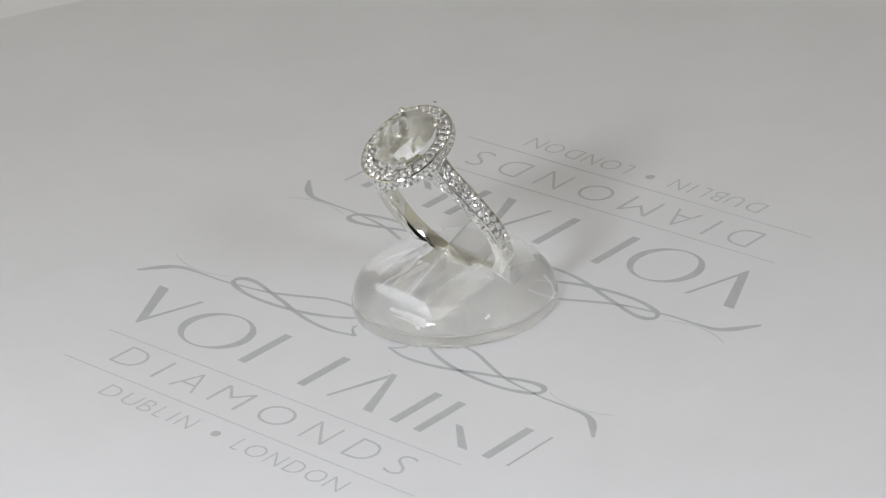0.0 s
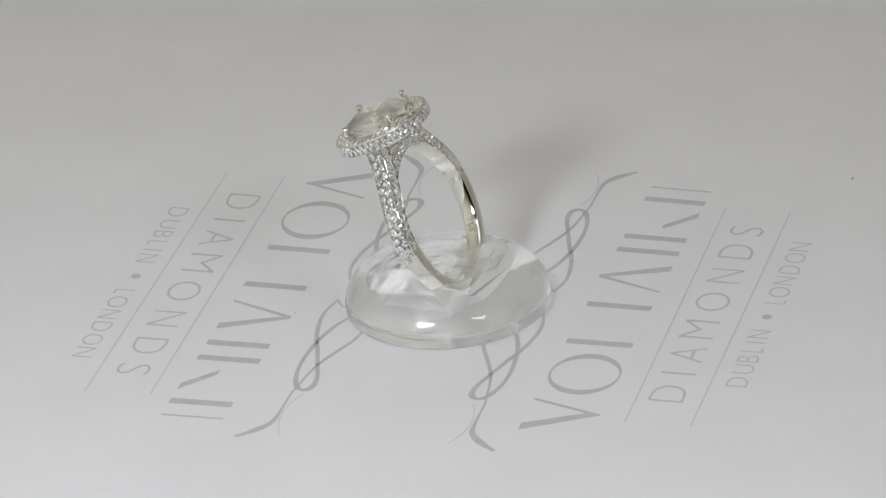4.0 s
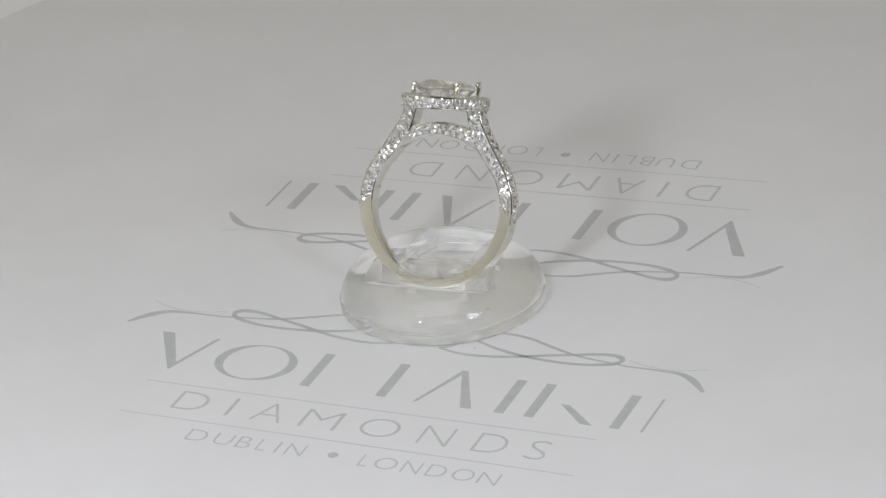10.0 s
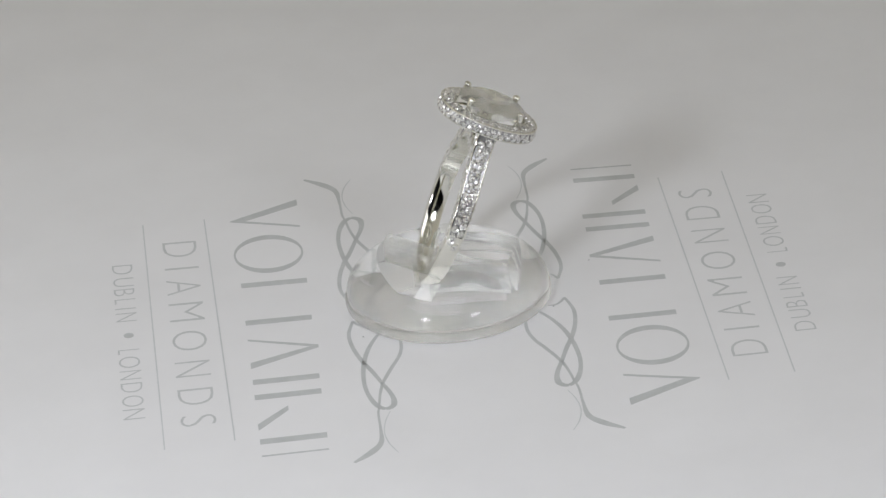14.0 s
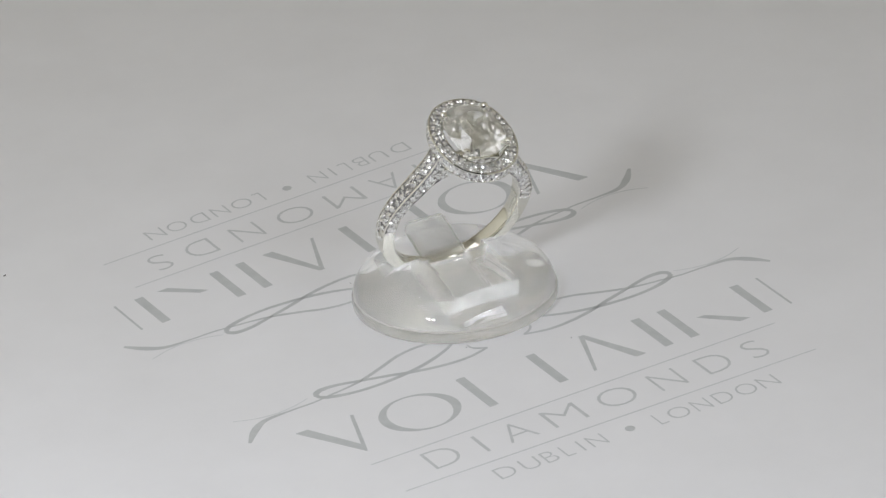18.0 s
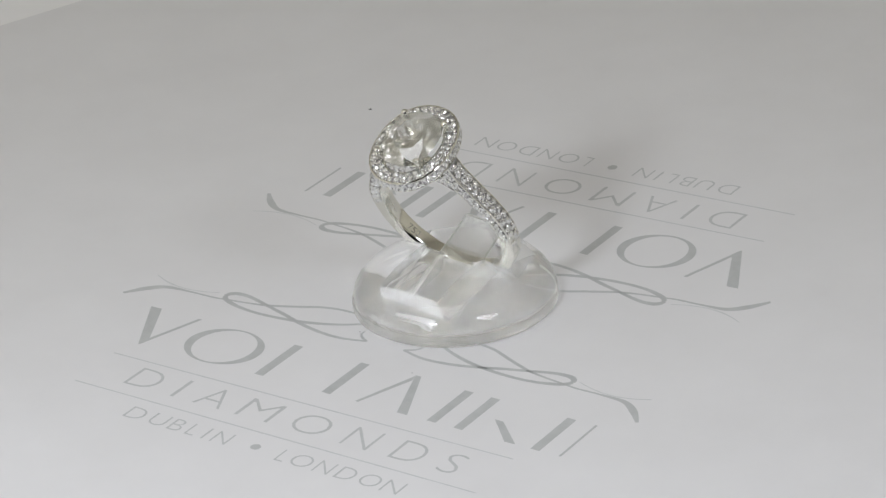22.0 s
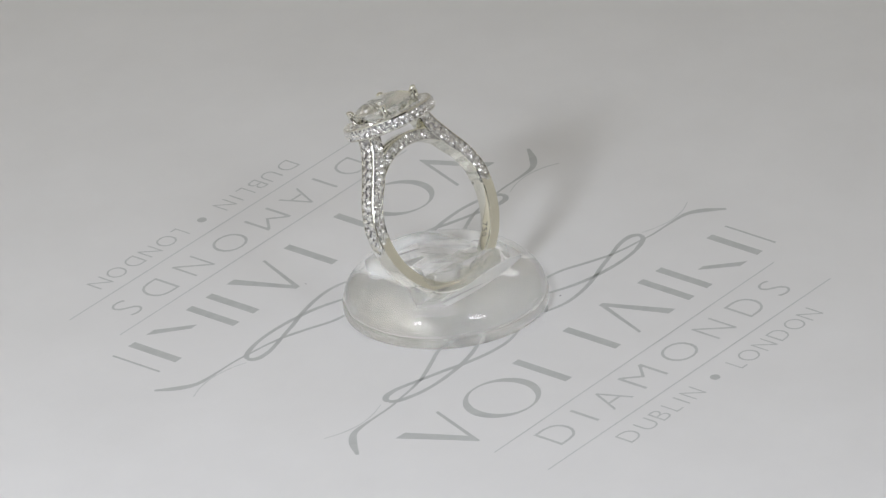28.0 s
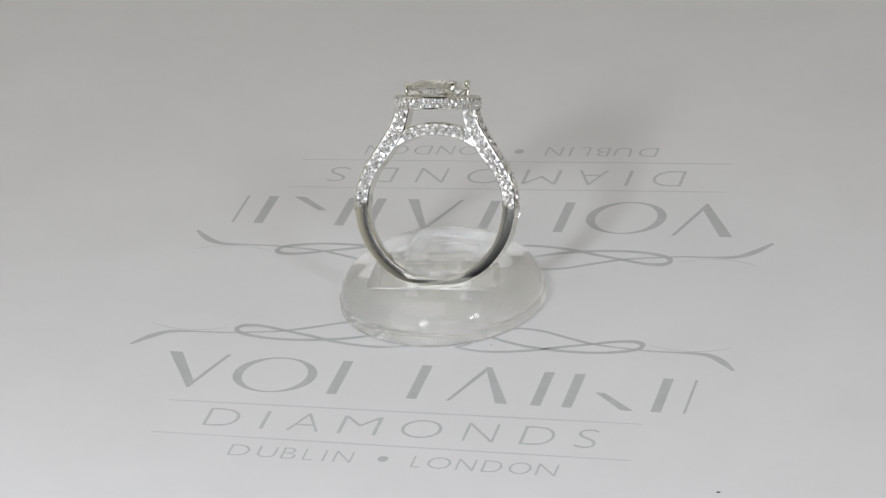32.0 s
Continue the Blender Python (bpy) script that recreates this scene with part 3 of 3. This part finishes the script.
# ---- acrylic stand ----
STAND_REST = pose(-0.8 * MM, -0.1 * MM, 0.03 * MM)
stand = tagged(empty("ring_stand"), "clear acrylic domed ring stand with a slanted tongue", "ring stand")


def solid(name, bm, mat):
    bmesh.ops.recalc_face_normals(bm, faces=bm.faces)
    me = bpy.data.meshes.new(name)
    bm.to_mesh(me)
    bm.free()
    me.materials.append(mat)
    return new(name, me)


def carved(base, steps):
    """Applies cuts and joins to a solid and keeps the result alone."""
    for op, tool in steps:
        mod = base.modifiers.new("carve", "BOOLEAN")
        mod.operation, mod.object, mod.solver, mod.material_mode = op, tool, "EXACT", "TRANSFER"
    me = bpy.data.meshes.new_from_object(base.evaluated_get(bpy.context.evaluated_depsgraph_get()))
    for ob in [base] + [tool for _, tool in steps]:
        bpy.data.objects.remove(ob)
    return me


def stand_body():
    n = 96

    def turned(prof):
        return loft([[(r * math.cos(2 * math.pi * j / n), r * math.sin(2 * math.pi * j / n), z) for j in range(n)] for r, z in prof])

    prof = [(11.6, 0.02), (12.2, 0.03), (12.36, 0.1), (12.42, 0.3), (12.42, 1.0), (12.36, 1.17), (12.24, 1.25), (12.1, 1.29), (12.07, 1.35), (12.12, 1.44), (12.17, 1.6)]
    for k in range(1, 19):
        a = radians(7 + 83 * k / 18)
        prof.append((12.25 * math.cos(a) ** 0.72 if k < 18 else 0.6, 1.2 + 5.2 * math.sin(a)))
    body = solid("body", turned(prof), ACRYLIC)
    inv = STAND_REST.inverted() @ RING_REST

    def block(name, x0, x1, y0, y1, z0, z1, round_off=0.0, axes=inv, mat=MACHINED):
        """A cutting block (mm), as a rule in the leaning ring's axes."""
        bm = bmesh.new()
        bmesh.ops.create_cube(bm, size=1.0, matrix=Matrix.Translation(((x0 + x1) / 2 * MM, (y0 + y1) / 2 * MM, (z0 + z1) / 2 * MM)) @ Matrix.Diagonal(((x1 - x0) * MM, (y1 - y0) * MM, (z1 - z0) * MM, 1)))
        if round_off:
            bmesh.ops.bevel(bm, geom=bm.edges, offset=round_off * MM, segments=2, affect="EDGES")
        bmesh.ops.transform(bm, verts=bm.verts, matrix=axes)
        return solid(name, bm, mat)

    # behind the band the dome is cut down to a sloping tread; a slot takes the band itself
    step = block("step", -7.4, 7.4, -18.9, 1.08, -9.85, 10, mat=TREAD_FACE)
    slot = block("slot", -7.4, 7.4, -1.1, 1.1, -10.1, 10)
    # a pocket in front of the band, deeper on both sides of the tongue that runs up out of it
    pocket = block("pocket", -4.25, 4.25, 0.9, 10.1, -6.75, 4)
    gaps = [block("gap", sx * 3.43 - 0.82, sx * 3.43 + 0.82, -1.9, 6.6, 1.0, 4.6, axes=pose(0, 0, 0, 0, 0, -2.06)) for sx in (-1, 1)]
    tongue = block("tongue", -2.6, 2.6, -5.4, 10.6, -8.64, -6.8, 0.3, mat=TONGUE)
    me = carved(body, [("DIFFERENCE", step), ("DIFFERENCE", slot), ("DIFFERENCE", pocket)] + [("DIFFERENCE", g) for g in gaps] + [("UNION", tongue)])
    # shells: the foot, the tongue and the dome between them
    which = [0 if f.material_index == 0 and f.center.z < 1.36 * MM and f.normal.z > -0.9 else 2 if me.materials[f.material_index] is TONGUE else 1 for f in me.polygons]
    for k, (name, label) in enumerate((("foot", "round clear foot with a fine groove"), ("dome", "clear dome cut with a slot"), ("tongue", "slanted clear tongue that holds the band"))):
        bm = bmesh.new()
        bm.from_mesh(me)
        bm.faces.ensure_lookup_table()
        bmesh.ops.delete(bm, geom=[f for f, w in zip(bm.faces, which) if w != k], context="FACES")
        shell = bpy.data.meshes.new(name)
        bm.to_mesh(shell)
        bm.free()
        for mat in me.materials:
            shell.materials.append(mat)
        for f in shell.polygons:
            f.use_smooth = True
        crease(finish(new(name, shell), None, stand, label), 25)


stand_body()
for ob in [p for p in stand.children if p.name != "foot"]:
    ob.visible_shadow = False   # clear acrylic lets the light through

# ---- a dark crumb on the card ----
crumb = tagged(empty("crumb"), "tiny dark crumb lying on the white card", "crumb")
bm = bmesh.new()
bmesh.ops.create_icosphere(bm, subdivisions=2, radius=0.16 * MM)
for v in bm.verts:
    v.co = Vector((v.co.x * 1.5, v.co.y * 0.6, v.co.z * 0.5)) * (1 + 0.35 * noise.noise(v.co * 4000)) + Vector((0, 0, 0.09 * MM))
part("grain", bm, CRUMB, crumb)
CRUMB_REST = pose(40.5 * MM, -40.3 * MM, level(40.5, -40.3) * MM, 0, 0, 20)


# ---- dust on the card ----
def dust_grain(size):
    grain = tagged(empty("dust_grain"), "tiny grey grain of dust on the white card", "dust", group="dust on the card")
    bm = bmesh.new()
    bmesh.ops.create_icosphere(bm, subdivisions=1, radius=size * MM)
    for v in bm.verts:
        v.co = Vector((v.co.x * 1.3, v.co.y * 0.8, v.co.z * 0.6 + 0.5 * size * MM)) * (1 + 0.3 * noise.noise(v.co * 5000))
    part("grain", bm, DUST, grain)
    return grain


DUST_PLACES = ((7.7, -10.85, 0.1), (4.65, 12.1, 0.1), (-6.6, 17.4, 0.09))
GRAINS = [(dust_grain(size), pose(x * MM, y * MM, level(x, y) * MM, 0, 0, 40 * x)) for x, y, size in DUST_PLACES]

# ---- a speck on the dome ----
speck = tagged(empty("dust_speck"), "tiny dark speck of dust stuck on acrylic dome", "dust")
bm = bmesh.new()
bmesh.ops.create_icosphere(bm, subdivisions=2, radius=0.13 * MM)
for v in bm.verts:
    v.co = Vector((v.co.x * 0.6, v.co.y, v.co.z * 1.3)) * (1 + 0.4 * noise.noise(v.co * 6000))
part("grain", bm, CRUMB, speck)
SPECK_REST = pose(8.05 * MM, -7.05 * MM, 3.3 * MM, 0, 25, -38)


def motions():
    """Card, stand, ring and specks turn together about the upright axis."""
    for thing, rest in ((card, Matrix()), (stand, STAND_REST), (ring, RING_REST), (crumb, CRUMB_REST), (speck, SPECK_REST), *GRAINS):
        walk(thing, [(t, pose(0, 0, 0, 0, 0, a) @ rest) for t, a in TURN])


motions()
